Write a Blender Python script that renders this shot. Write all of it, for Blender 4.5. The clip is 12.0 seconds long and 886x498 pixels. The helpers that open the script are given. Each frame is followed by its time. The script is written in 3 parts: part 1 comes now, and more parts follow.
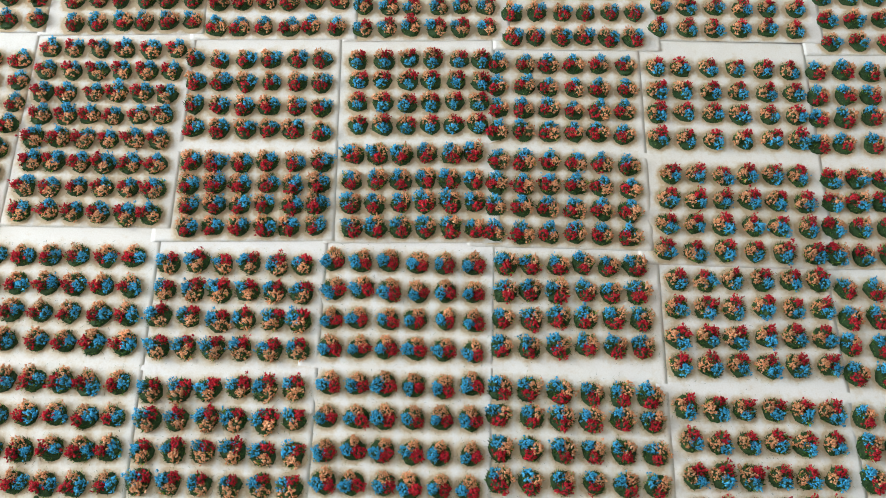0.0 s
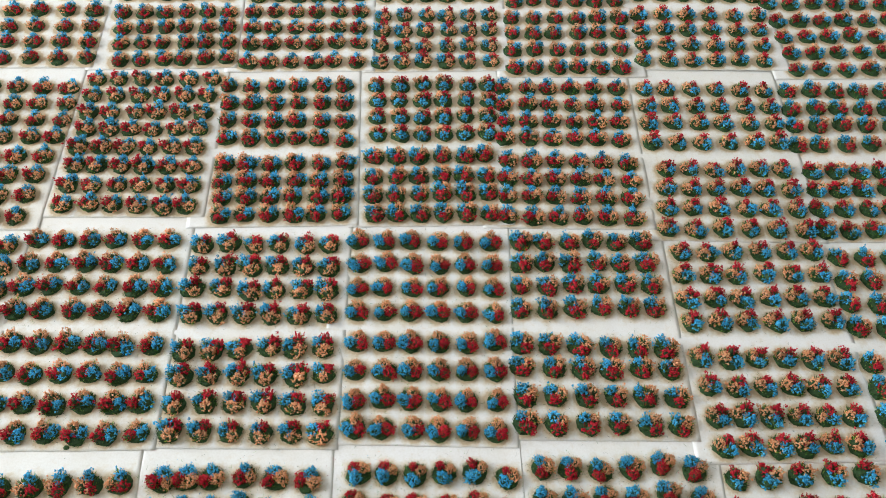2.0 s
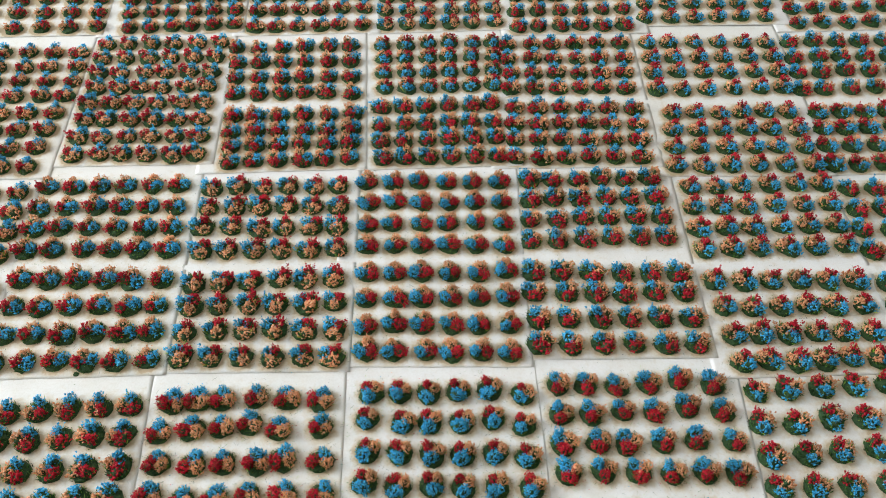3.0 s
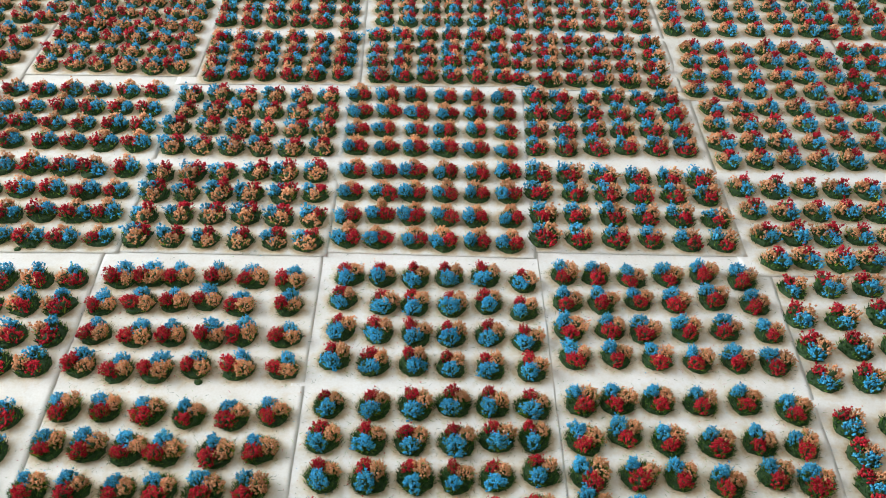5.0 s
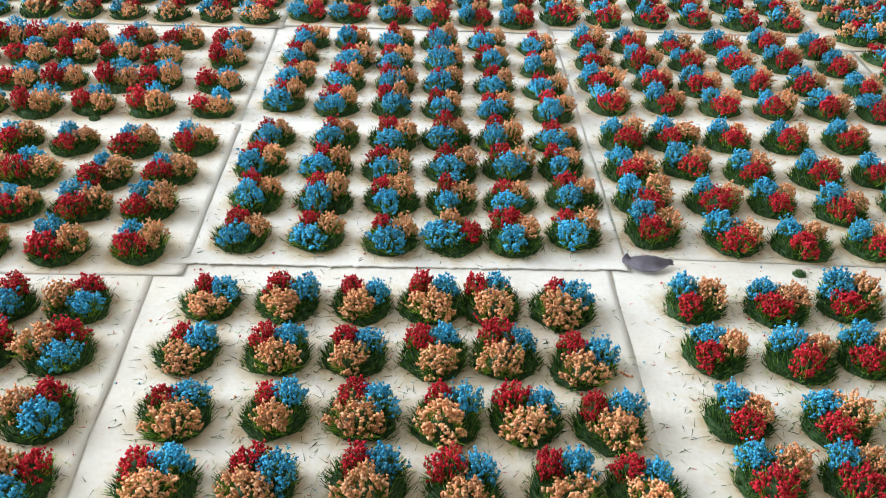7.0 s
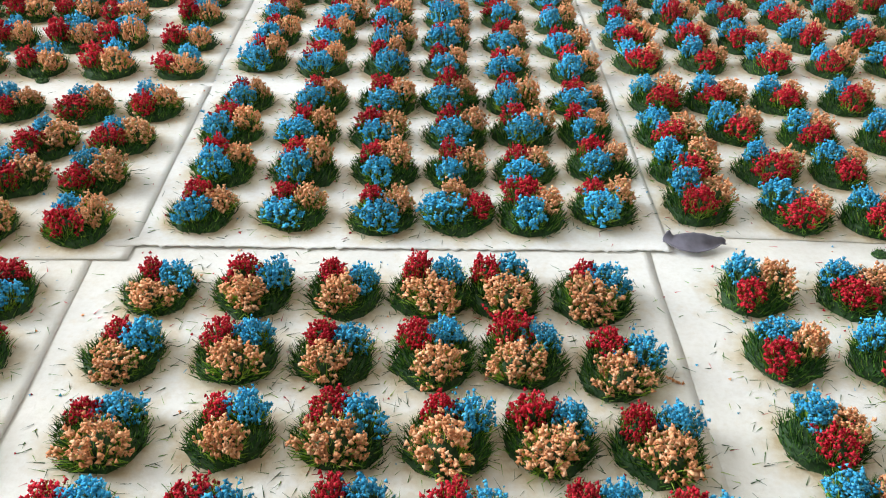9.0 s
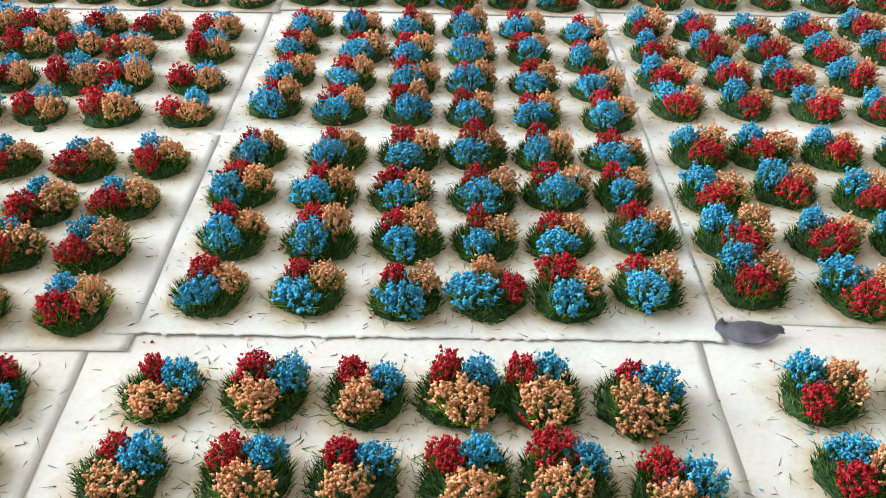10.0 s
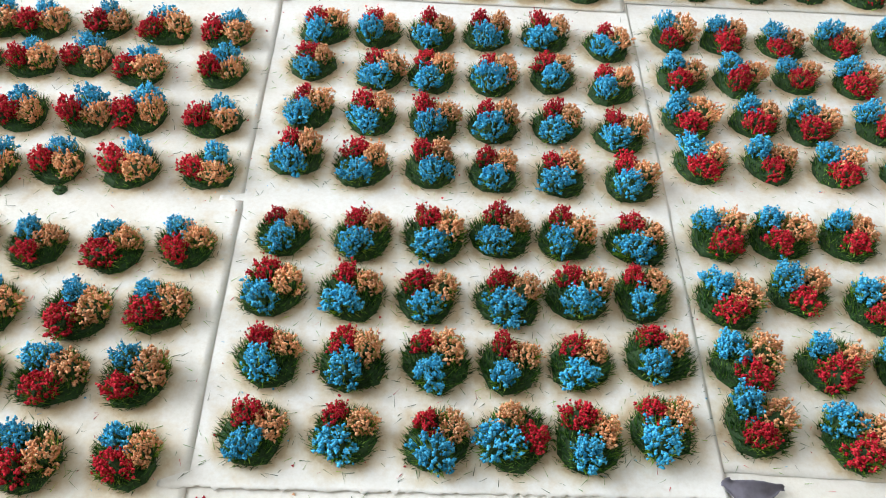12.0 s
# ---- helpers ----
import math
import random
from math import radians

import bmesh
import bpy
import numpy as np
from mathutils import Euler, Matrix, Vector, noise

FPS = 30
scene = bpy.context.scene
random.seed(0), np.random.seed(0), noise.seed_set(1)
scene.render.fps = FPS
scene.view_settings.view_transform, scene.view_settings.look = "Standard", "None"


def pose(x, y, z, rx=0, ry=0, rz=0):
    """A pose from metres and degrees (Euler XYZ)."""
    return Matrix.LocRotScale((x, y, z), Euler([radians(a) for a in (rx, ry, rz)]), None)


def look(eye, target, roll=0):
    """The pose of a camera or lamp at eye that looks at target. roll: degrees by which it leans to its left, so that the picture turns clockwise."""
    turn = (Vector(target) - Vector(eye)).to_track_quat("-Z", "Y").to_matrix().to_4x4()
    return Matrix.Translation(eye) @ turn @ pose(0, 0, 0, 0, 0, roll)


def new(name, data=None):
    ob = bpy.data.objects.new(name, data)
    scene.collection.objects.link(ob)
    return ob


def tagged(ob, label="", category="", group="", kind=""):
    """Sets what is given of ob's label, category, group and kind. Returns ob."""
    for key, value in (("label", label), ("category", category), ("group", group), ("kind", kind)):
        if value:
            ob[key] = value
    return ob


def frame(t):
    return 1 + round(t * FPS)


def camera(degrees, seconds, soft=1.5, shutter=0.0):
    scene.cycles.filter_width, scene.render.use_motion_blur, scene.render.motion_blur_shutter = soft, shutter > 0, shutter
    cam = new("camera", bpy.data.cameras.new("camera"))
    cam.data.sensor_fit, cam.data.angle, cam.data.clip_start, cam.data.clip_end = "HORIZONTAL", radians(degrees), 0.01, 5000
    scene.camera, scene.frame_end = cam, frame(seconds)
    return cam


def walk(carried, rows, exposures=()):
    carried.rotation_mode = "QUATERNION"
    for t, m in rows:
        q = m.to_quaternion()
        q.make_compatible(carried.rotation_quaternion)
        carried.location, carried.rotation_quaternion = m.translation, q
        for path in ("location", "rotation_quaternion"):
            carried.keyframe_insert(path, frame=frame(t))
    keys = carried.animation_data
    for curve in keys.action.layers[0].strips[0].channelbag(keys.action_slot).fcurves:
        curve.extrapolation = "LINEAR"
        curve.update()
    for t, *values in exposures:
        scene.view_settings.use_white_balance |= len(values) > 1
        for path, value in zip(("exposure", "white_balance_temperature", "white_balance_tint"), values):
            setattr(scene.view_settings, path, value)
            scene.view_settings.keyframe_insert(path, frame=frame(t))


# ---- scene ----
cam = camera(52.00, 12.0, soft=0.95, shutter=0.12)
PATH = [
    (0, (-0.01212, -0.01410, 0.48745), (-0.01622, 0.10348, 0.21148), 2.30),
    (0.5, (-0.01257, -0.05257, 0.48430), (-0.01821, 0.08019, 0.21534), 2.28),
    (1, (-0.01027, -0.08998, 0.47411), (-0.01295, 0.05627, 0.21219), 2.95),
    (1.5, (-0.01630, -0.12240, 0.46325), (-0.02322, 0.04442, 0.21401), 1.70),
    (2, (-0.02770, -0.15827, 0.44302), (-0.02885, 0.02346, 0.20433), 2.56),
    (2.5, (-0.02937, -0.19351, 0.41862), (-0.03217, -0.00113, 0.18844), 1.41),
    (3, (-0.02655, -0.21483, 0.39605), (-0.03069, -0.01799, 0.16969), 0.63),
    (3.5, (-0.02519, -0.22218, 0.37533), (-0.03409, -0.01667, 0.15695), -0.44),
    (3.7, (-0.02205, -0.23150, 0.35331), (-0.03049, -0.02942, 0.13175), -0.42),
    (5.3, (-0.01343, -0.26750, 0.25439), (-0.02178, -0.03334, 0.06705), 2.04),
    (5.5, (-0.01355, -0.27028, 0.23674), (-0.01858, -0.03163, 0.05502), 2.68),
    (6, (-0.01202, -0.26717, 0.18538), (-0.01962, -0.02127, 0.01369), 2.18),
    (6.5, (-0.01176, -0.26317, 0.15115), (-0.02328, -0.01650, -0.01921), 1.33),
    (7, (-0.01057, -0.26377, 0.11588), (-0.01835, -0.01451, -0.05088), 1.84),
    (7.2, (-0.01237, -0.26239, 0.10808), (-0.01878, -0.01270, -0.05810), 1.97),
    (8.8, (-0.00964, -0.23988, 0.09231), (-0.02024, 0.00841, -0.07574), 1.19),
    (9, (-0.01010, -0.23523, 0.09395), (-0.02075, 0.01214, -0.07544), 1.16),
    (9.5, (-0.01108, -0.22443, 0.09606), (-0.02309, 0.02178, -0.07491), 1.02),
    (10, (-0.01471, -0.21355, 0.09916), (-0.02854, 0.03143, -0.07346), 0.97),
    (10.5, (-0.01658, -0.20485, 0.10429), (-0.03156, 0.03701, -0.07257), 1.20),
    (11, (-0.02332, -0.19850, 0.11512), (-0.03855, 0.03833, -0.06841), 1.30),
    (11.5, (-0.02681, -0.18566, 0.13879), (-0.03893, 0.03471, -0.06441), 1.86),
    (12, (-0.02761, -0.17017, 0.15422), (-0.03121, 0.02141, -0.07661), 3.64),
]
walk(cam, [(t, look(eye, target, roll)) for t, eye, target, roll in PATH],
     exposures=[(0, -0.38), (2.5, -0.39), (5.5, -0.22), (6.5, -0.05), (9.5, -0.02), (12, -0.09)])

# ---- daylight from an unseen window on the left, and an added fill ----
world = bpy.data.worlds.new("sky")
scene.world = world
world.use_nodes = True
wn, wl = world.node_tree.nodes, world.node_tree.links
sky = wn.new("ShaderNodeTexSky")
sky.sky_type, sky.sun_disc = "NISHITA", False
sky.sun_elevation, sky.sun_rotation = radians(38), radians(-60)
wl.new(sky.outputs[0], wn["Background"].inputs[0])
wn["Background"].inputs[1].default_value = 0.1


def area_lamp(name, eye, target, width, height, watts, colour):
    lamp = bpy.data.lights.new(name, "AREA")
    lamp.shape, lamp.size, lamp.size_y, lamp.energy, lamp.color = "RECTANGLE", width, height, watts, colour
    new(name, lamp).matrix_world = look(eye, target)


# stands for soft daylight from the left; the window itself is assumed
area_lamp("window_daylight", (-1.93, 0.25, 1.05), (0, -0.1, 0.0), 1.7, 1.3, 92, (0.88, 0.94, 1.0))
# weak fill lamp added from the far side, no known source there
area_lamp("added_fill_back", (0.1, 2.43, 1.15), (0, 0.0, 0.0), 1.7, 1.1, 12, (0.88, 0.94, 1.0))


# ---- materials ----
def material(name, rough=0.6, metal=0.0):
    m = bpy.data.materials.new(name)
    m.use_nodes = True
    b = m.node_tree.nodes["Principled BSDF"]
    b.inputs["Roughness"].default_value, b.inputs["Metallic"].default_value = rough, metal
    return m, m.node_tree.nodes, m.node_tree.links, b


def ramp(nodes, links, source, stops):
    r = nodes.new("ShaderNodeValToRGB")
    e = r.color_ramp.elements
    while len(e) < len(stops):
        e.new(0.5)
    for el, (at, col) in zip(e, stops):
        el.position, el.color = at, (*col, 1)
    links.new(source, r.inputs[0])
    return r.outputs[0]


def noise_of(nodes, links, scale, detail=4, rough=0.55, vector=None):
    n = nodes.new("ShaderNodeTexNoise")
    n.inputs["Scale"].default_value, n.inputs["Detail"].default_value, n.inputs["Roughness"].default_value = scale, detail, rough
    if vector is None:
        vector = nodes.new("ShaderNodeNewGeometry").outputs["Position"]
    links.new(vector, n.inputs["Vector"])
    return n.outputs["Fac"]


def mixed(nodes, links, fac, a, b, how="MIX"):
    m = nodes.new("ShaderNodeMix")
    m.data_type, m.blend_type = "RGBA", how
    for value, socket in ((fac, m.inputs["Factor"]), (a, m.inputs["A"]), (b, m.inputs["B"])):
        if hasattr(value, "links"):
            links.new(value, socket)
        elif isinstance(value, tuple):
            socket.default_value = (*value, 1)
        else:
            socket.default_value = value
    return m.outputs["Result"]


def bump(nodes, links, b, height, strength, distance):
    n = nodes.new("ShaderNodeBump")
    n.inputs["Strength"].default_value, n.inputs["Distance"].default_value = strength, distance
    links.new(height, n.inputs["Height"])
    links.new(n.outputs[0], b.inputs["Normal"])


def fibre(name, stops, rough=0.75):
    """Short dyed fibres or foam crumbs: every crumb has its own shade, with a slow drift from tuft to tuft."""
    m, n, l, b = material(name, rough)
    own = ramp(n, l, n.new("ShaderNodeNewGeometry").outputs["Random Per Island"], stops)
    drift = ramp(n, l, noise_of(n, l, 45, 2), [(0.3, (0.72, 0.72, 0.72)), (0.7, (1.18, 1.18, 1.18))])
    l.new(mixed(n, l, 1.0, own, drift, "MULTIPLY"), b.inputs["Base Color"])
    b.inputs["Specular IOR Level"].default_value = 0.12
    return m


M_GRASS = fibre("dark_static_grass", [(0.0, (0.010, 0.040, 0.010)), (0.5, (0.036, 0.12, 0.022)), (0.78, (0.09, 0.24, 0.035)), (1.0, (0.26, 0.42, 0.08))])
M_STEM = fibre("fresh_green_stem", [(0.0, (0.08, 0.22, 0.024)), (0.5, (0.24, 0.46, 0.045)), (1.0, (0.50, 0.66, 0.11))])
M_RED = fibre("crimson_foam", [(0.0, (0.34, 0.009, 0.02)), (0.5, (0.60, 0.02, 0.042)), (1.0, (0.76, 0.055, 0.075))])
M_BLUE = fibre("sky_blue_foam", [(0.0, (0.03, 0.27, 0.46)), (0.5, (0.06, 0.46, 0.78)), (1.0, (0.14, 0.60, 0.88))])
M_PEACH = fibre("peach_foam", [(0.0, (0.66, 0.27, 0.12)), (0.5, (0.88, 0.41, 0.20)), (1.0, (0.95, 0.58, 0.35))])


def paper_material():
    """Waxed white paper; where the attribute says, ragged-edged tan paints both seeped glue and shade near tufts."""
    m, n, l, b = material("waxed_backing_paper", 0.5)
    halo = n.new("ShaderNodeAttribute")
    halo.attribute_name = "glue_shade"
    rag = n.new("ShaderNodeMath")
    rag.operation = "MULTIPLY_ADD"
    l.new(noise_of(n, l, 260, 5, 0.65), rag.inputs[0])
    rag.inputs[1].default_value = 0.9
    l.new(halo.outputs["Fac"], rag.inputs[2])
    stain_shade = ramp(n, l, rag.outputs[0], [(0.52, (0.855, 0.845, 0.82)), (0.86, (0.73, 0.645, 0.51)), (1.0, (0.60, 0.47, 0.31))])
    cloud = ramp(n, l, noise_of(n, l, 30, 4, 0.6), [(0.45, (1, 1, 1)), (0.8, (0.93, 0.90, 0.84))])
    colour = mixed(n, l, 1.0, stain_shade, cloud, "MULTIPLY")
    speckle = ramp(n, l, noise_of(n, l, 1100, 3, 0.6), [(0.3, (0.94, 0.93, 0.91)), (0.6, (1, 1, 1))])
    colour = mixed(n, l, 1.0, colour, speckle, "MULTIPLY")
    sheet_tone = ramp(n, l, n.new("ShaderNodeObjectInfo").outputs["Random"], [(0.0, (0.95, 0.94, 0.91)), (1.0, (1, 1, 1))])
    l.new(mixed(n, l, 1.0, colour, sheet_tone, "MULTIPLY"), b.inputs["Base Color"])
    bump(n, l, b, noise_of(n, l, 160, 6, 0.65), 0.3, 0.001)
    return m


def plain_material(name, low, high, scale, rough, relief=0.0002):
    m, n, l, b = material(name, rough)
    f = noise_of(n, l, scale, 5)
    l.new(ramp(n, l, f, [(0.3, low), (0.7, high)]), b.inputs["Base Color"])
    bump(n, l, b, f, 0.3, relief)
    return m


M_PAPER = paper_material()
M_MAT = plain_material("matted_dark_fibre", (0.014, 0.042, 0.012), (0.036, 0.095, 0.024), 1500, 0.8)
M_FLAP = plain_material("grey_violet_paper_back", (0.09, 0.083, 0.105), (0.21, 0.20, 0.25), 300, 0.35)
M_TABLE = plain_material("pale_table_top", (0.62, 0.58, 0.52), (0.72, 0.68, 0.62), 30, 0.45)
M_WALL = plain_material("white_plaster", (0.72, 0.70, 0.65), (0.78, 0.76, 0.71), 6, 0.8, 0.001)
M_FLOOR = plain_material("beige_floor", (0.34, 0.27, 0.20), (0.42, 0.34, 0.26), 8, 0.6)
M_FRAME = plain_material("white_painted_wood", (0.76, 0.75, 0.72), (0.82, 0.81, 0.78), 40, 0.4)


# ---- mesh helpers ----
def mesh_of(name, verts, tris, mats, index=None, smooth=False):
    me = bpy.data.meshes.new(name)
    me.from_pydata(np.asarray(verts, float).tolist(), [], [list(f) for f in tris])
    for m in mats:
        me.materials.append(m)
    if index is not None:
        me.polygons.foreach_set("material_index", np.asarray(index, np.int32))
    if smooth is not False:
        me.polygons.foreach_set("use_smooth", np.ones(len(me.polygons), bool) & smooth)
    me.update()
    return me


def part(name, me, parent, label="", m=None):
    ob = new(name, me)
    ob.parent = parent
    if m is not None:
        ob.matrix_basis = m
    if label:
        tagged(ob, label)
    return ob


def box_mesh(name, lo, hi, mat, edge=0.0):
    bm = bmesh.new()
    bmesh.ops.create_cube(bm, size=1)
    for v in bm.verts:
        v.co = [lo[k] + (v.co[k] + 0.5) * (hi[k] - lo[k]) for k in range(3)]
    if edge:
        bmesh.ops.bevel(bm, geom=list(bm.edges), offset=edge, segments=2, affect="EDGES", profile=0.5)
    me = bpy.data.meshes.new(name)
    bm.to_mesh(me)
    bm.free()
    me.materials.append(mat)
    return me


# ---- unseen room, added to bounce and frame the light, and table ----
TOP = -0.0012
room = [
    ("wall_south", (-2.1, -2.6, -0.76), (2.1, -2.5, 1.9)),
    ("wall_east", (2.0, -2.5, -0.76), (2.1, 2.5, 1.9)),
    ("wall_north", (-2.1, 2.5, -0.76), (-0.8, 2.6, 1.9)),
    ("wall_north_pier", (1.0, 2.5, -0.76), (2.1, 2.6, 1.9)),
    ("wall_north_sill", (-0.8, 2.5, -0.76), (1.0, 2.6, 0.55)),
    ("wall_north_head", (-0.8, 2.5, 1.75), (1.0, 2.6, 1.9)),
    ("wall_west", (-2.1, -2.5, -0.76), (-2.0, -0.65, 1.9)),
    ("wall_west_pier", (-2.1, 1.15, -0.76), (-2.0, 2.5, 1.9)),
    ("wall_west_sill", (-2.1, -0.65, -0.76), (-2.0, 1.15, 0.35)),
    ("wall_west_head", (-2.1, -0.65, 1.75), (-2.0, 1.15, 1.9)),
]
for name, lo, hi in room:
    tagged(new(name, box_mesh(name, lo, hi, M_WALL)), "white plastered wall of the unseen room", "wall", kind="structure")
tagged(new("floor", box_mesh("floor", (-2.1, -2.6, -0.86), (2.1, 2.6, -0.76), M_FLOOR)), "beige floor of the unseen room", "floor", kind="structure")
tagged(new("ceiling", box_mesh("ceiling", (-2.1, -2.6, 1.9), (2.1, 2.6, 2.0), M_WALL)), "white plastered ceiling of the unseen room", "ceiling", kind="structure")

table = tagged(new("table"), "pale work table covered with paper sheets of tufts", "table")
table.location = (0, 0, -0.76)
part("tabletop", box_mesh("tabletop", (-0.75, -0.55, 0.725), (0.75, 0.75, 0.76 + TOP), M_TABLE, 0.004), table)
leg_mesh = box_mesh("table_leg", (-0.03, -0.03, 0), (0.03, 0.03, 0.725), M_FRAME, 0.004)
for x in (-0.68, 0.68):
    for y in (-0.48, 0.68):
        part("leg", leg_mesh, table, m=Matrix.Translation((x, y, 0)))

# ---- the tufts' pieces, in millimetres, then scaled to metres ----
rng = np.random.default_rng(7)
MM = 0.001


def spikes(root, tip, width):
    """Slim three-sided needles from root to tip."""
    n = len(root)
    along = tip - root
    along /= np.linalg.norm(along, axis=1)[:, None] + 1e-9
    side = np.cross(along, rng.normal(size=(n, 3)))
    side /= np.linalg.norm(side, axis=1)[:, None] + 1e-9
    other = np.cross(along, side)
    v = np.empty((n, 4, 3))
    for k in range(3):
        a = 2 * math.pi * k / 3
        v[:, k] = root + (side * math.cos(a) + other * math.sin(a)) * width[:, None]
    v[:, 3] = tip
    f = np.array([[0, 1, 3], [1, 2, 3], [2, 0, 3]])
    return v.reshape(-1, 3), (f[None] + 4 * np.arange(n)[:, None, None]).reshape(-1, 3)


TETRA = np.array([[1, 1, 1], [1, -1, -1], [-1, 1, -1], [-1, -1, 1]], float) * 0.75
TETRA_F = np.array([[0, 1, 2], [0, 3, 1], [0, 2, 3], [1, 3, 2]])


def crumbs(centre, size):
    """Small uneven foam crumbs."""
    n = len(centre)
    shape, faces = TETRA, TETRA_F
    k = len(shape)
    q = rng.normal(size=(n, 4))
    q /= np.linalg.norm(q, axis=1)[:, None]
    w, x, y, z = q.T
    turn = np.stack([1 - 2 * (y * y + z * z), 2 * (x * y - z * w), 2 * (x * z + y * w), 2 * (x * y + z * w), 1 - 2 * (x * x + z * z), 2 * (y * z - x * w),
                     2 * (x * z - y * w), 2 * (y * z + x * w), 1 - 2 * (x * x + y * y)], 1).reshape(n, 3, 3)
    v = shape[None] * rng.uniform(0.75, 1.25, (n, k, 1)) * size[:, None, None]
    v = np.einsum("nij,nkj->nki", turn, v) + centre[:, None]
    return v.reshape(-1, 3), (faces[None] + k * np.arange(n)[:, None, None]).reshape(-1, 3)


def join(pieces):
    vs, fs, at = [], [], 0
    for v, f in pieces:
        vs.append(v)
        fs.append(f + at)
        at += len(v)
    return np.concatenate(vs), np.concatenate(fs)


def outline(angle, shape, radius):
    """Radius of a pad, an uneven oval."""
    a, e, p, q = shape
    return radius * (1 + e * np.cos(2 * (angle - a)) + 0.05 * np.sin(3 * angle + p) + 0.035 * np.sin(5 * angle + q))


def grass_pad(blades, radius=6.8):
    """A thick cushion of dark static grass."""
    shape = (rng.uniform(0, 3.1), rng.uniform(0.03, 0.1), rng.uniform(0, 6), rng.uniform(0, 6))
    # matted mound that fills the cushion
    rings, seg = (0.90, 0.80, 0.46), 12
    v, f = [], []
    for k, r in enumerate(rings):
        for s in range(seg):
            a = 2 * math.pi * s / seg
            rad = outline(np.array(a), shape, radius) * r * rng.uniform(0.95, 1.04)
            v.append((rad * math.cos(a), rad * math.sin(a), (0.02, 1.25, 2.1)[k] * rng.uniform(0.85, 1.1)))
    v.append((0, 0, 2.3))
    for k in range(2):
        for s in range(seg):
            a, b = k * seg + s, k * seg + (s + 1) % seg
            f += [(a, b, b + seg), (a, b + seg, a + seg)]
    f += [(2 * seg + s, 2 * seg + (s + 1) % seg, 3 * seg) for s in range(seg)]
    mound = (np.array(v), np.array(f))
    ang = rng.uniform(0, 2 * math.pi, blades)
    rel = rng.uniform(0.02, 1.0, blades) ** 0.42
    rad = outline(ang, shape, radius) * rel * 0.93
    root = np.stack([rad * np.cos(ang), rad * np.sin(ang), 0.05 + 1.9 * (1 - rel ** 5)], 1)
    lean = 0.12 + 0.75 * rel ** 3
    out = ang + rng.normal(0, 0.6, blades)
    way = np.stack([np.cos(out) * lean, np.sin(out) * lean, np.ones(blades)], 1) + rng.normal(0, 0.2, (blades, 3))
    way /= np.linalg.norm(way, axis=1)[:, None]
    tip = root + way * (rng.uniform(1.3, 2.7, blades) * (1.05 - 0.2 * rel))[:, None]
    tip[:, 2] = np.maximum(tip[:, 2], 0.15)
    return join([mound, spikes(root, tip, rng.uniform(0.07, 0.13, blades) * (1 if blades > 300 else 2.4))])


def dome(radius, height, foot, flat, bend, rings=4, seg=9):
    """A closed lumpy dome, the dense inside of a head."""
    v = []
    for k in range(rings):
        u = k / rings
        for s in range(seg):
            a = 2 * math.pi * s / seg
            r = radius * math.sqrt(max(0.0, 1 - (u * flat) ** 2)) * (1 + 0.1 * math.sin(2 * a + bend[0]) + 0.08 * math.sin(3 * a + bend[1])) * rng.uniform(0.93, 1.05)
            v.append((r * math.cos(a), r * math.sin(a), foot + height * u))
    v.append((0, 0, foot + height))
    f = []
    for k in range(rings - 1):
        for s in range(seg):
            a, b = k * seg + s, k * seg + (s + 1) % seg
            f += [(a, b, b + seg), (a, b + seg, a + seg)]
    last = (rings - 1) * seg
    f += [(last + s, last + (s + 1) % seg, len(v) - 1) for s in range(seg)]
    return np.array(v), np.array(f)


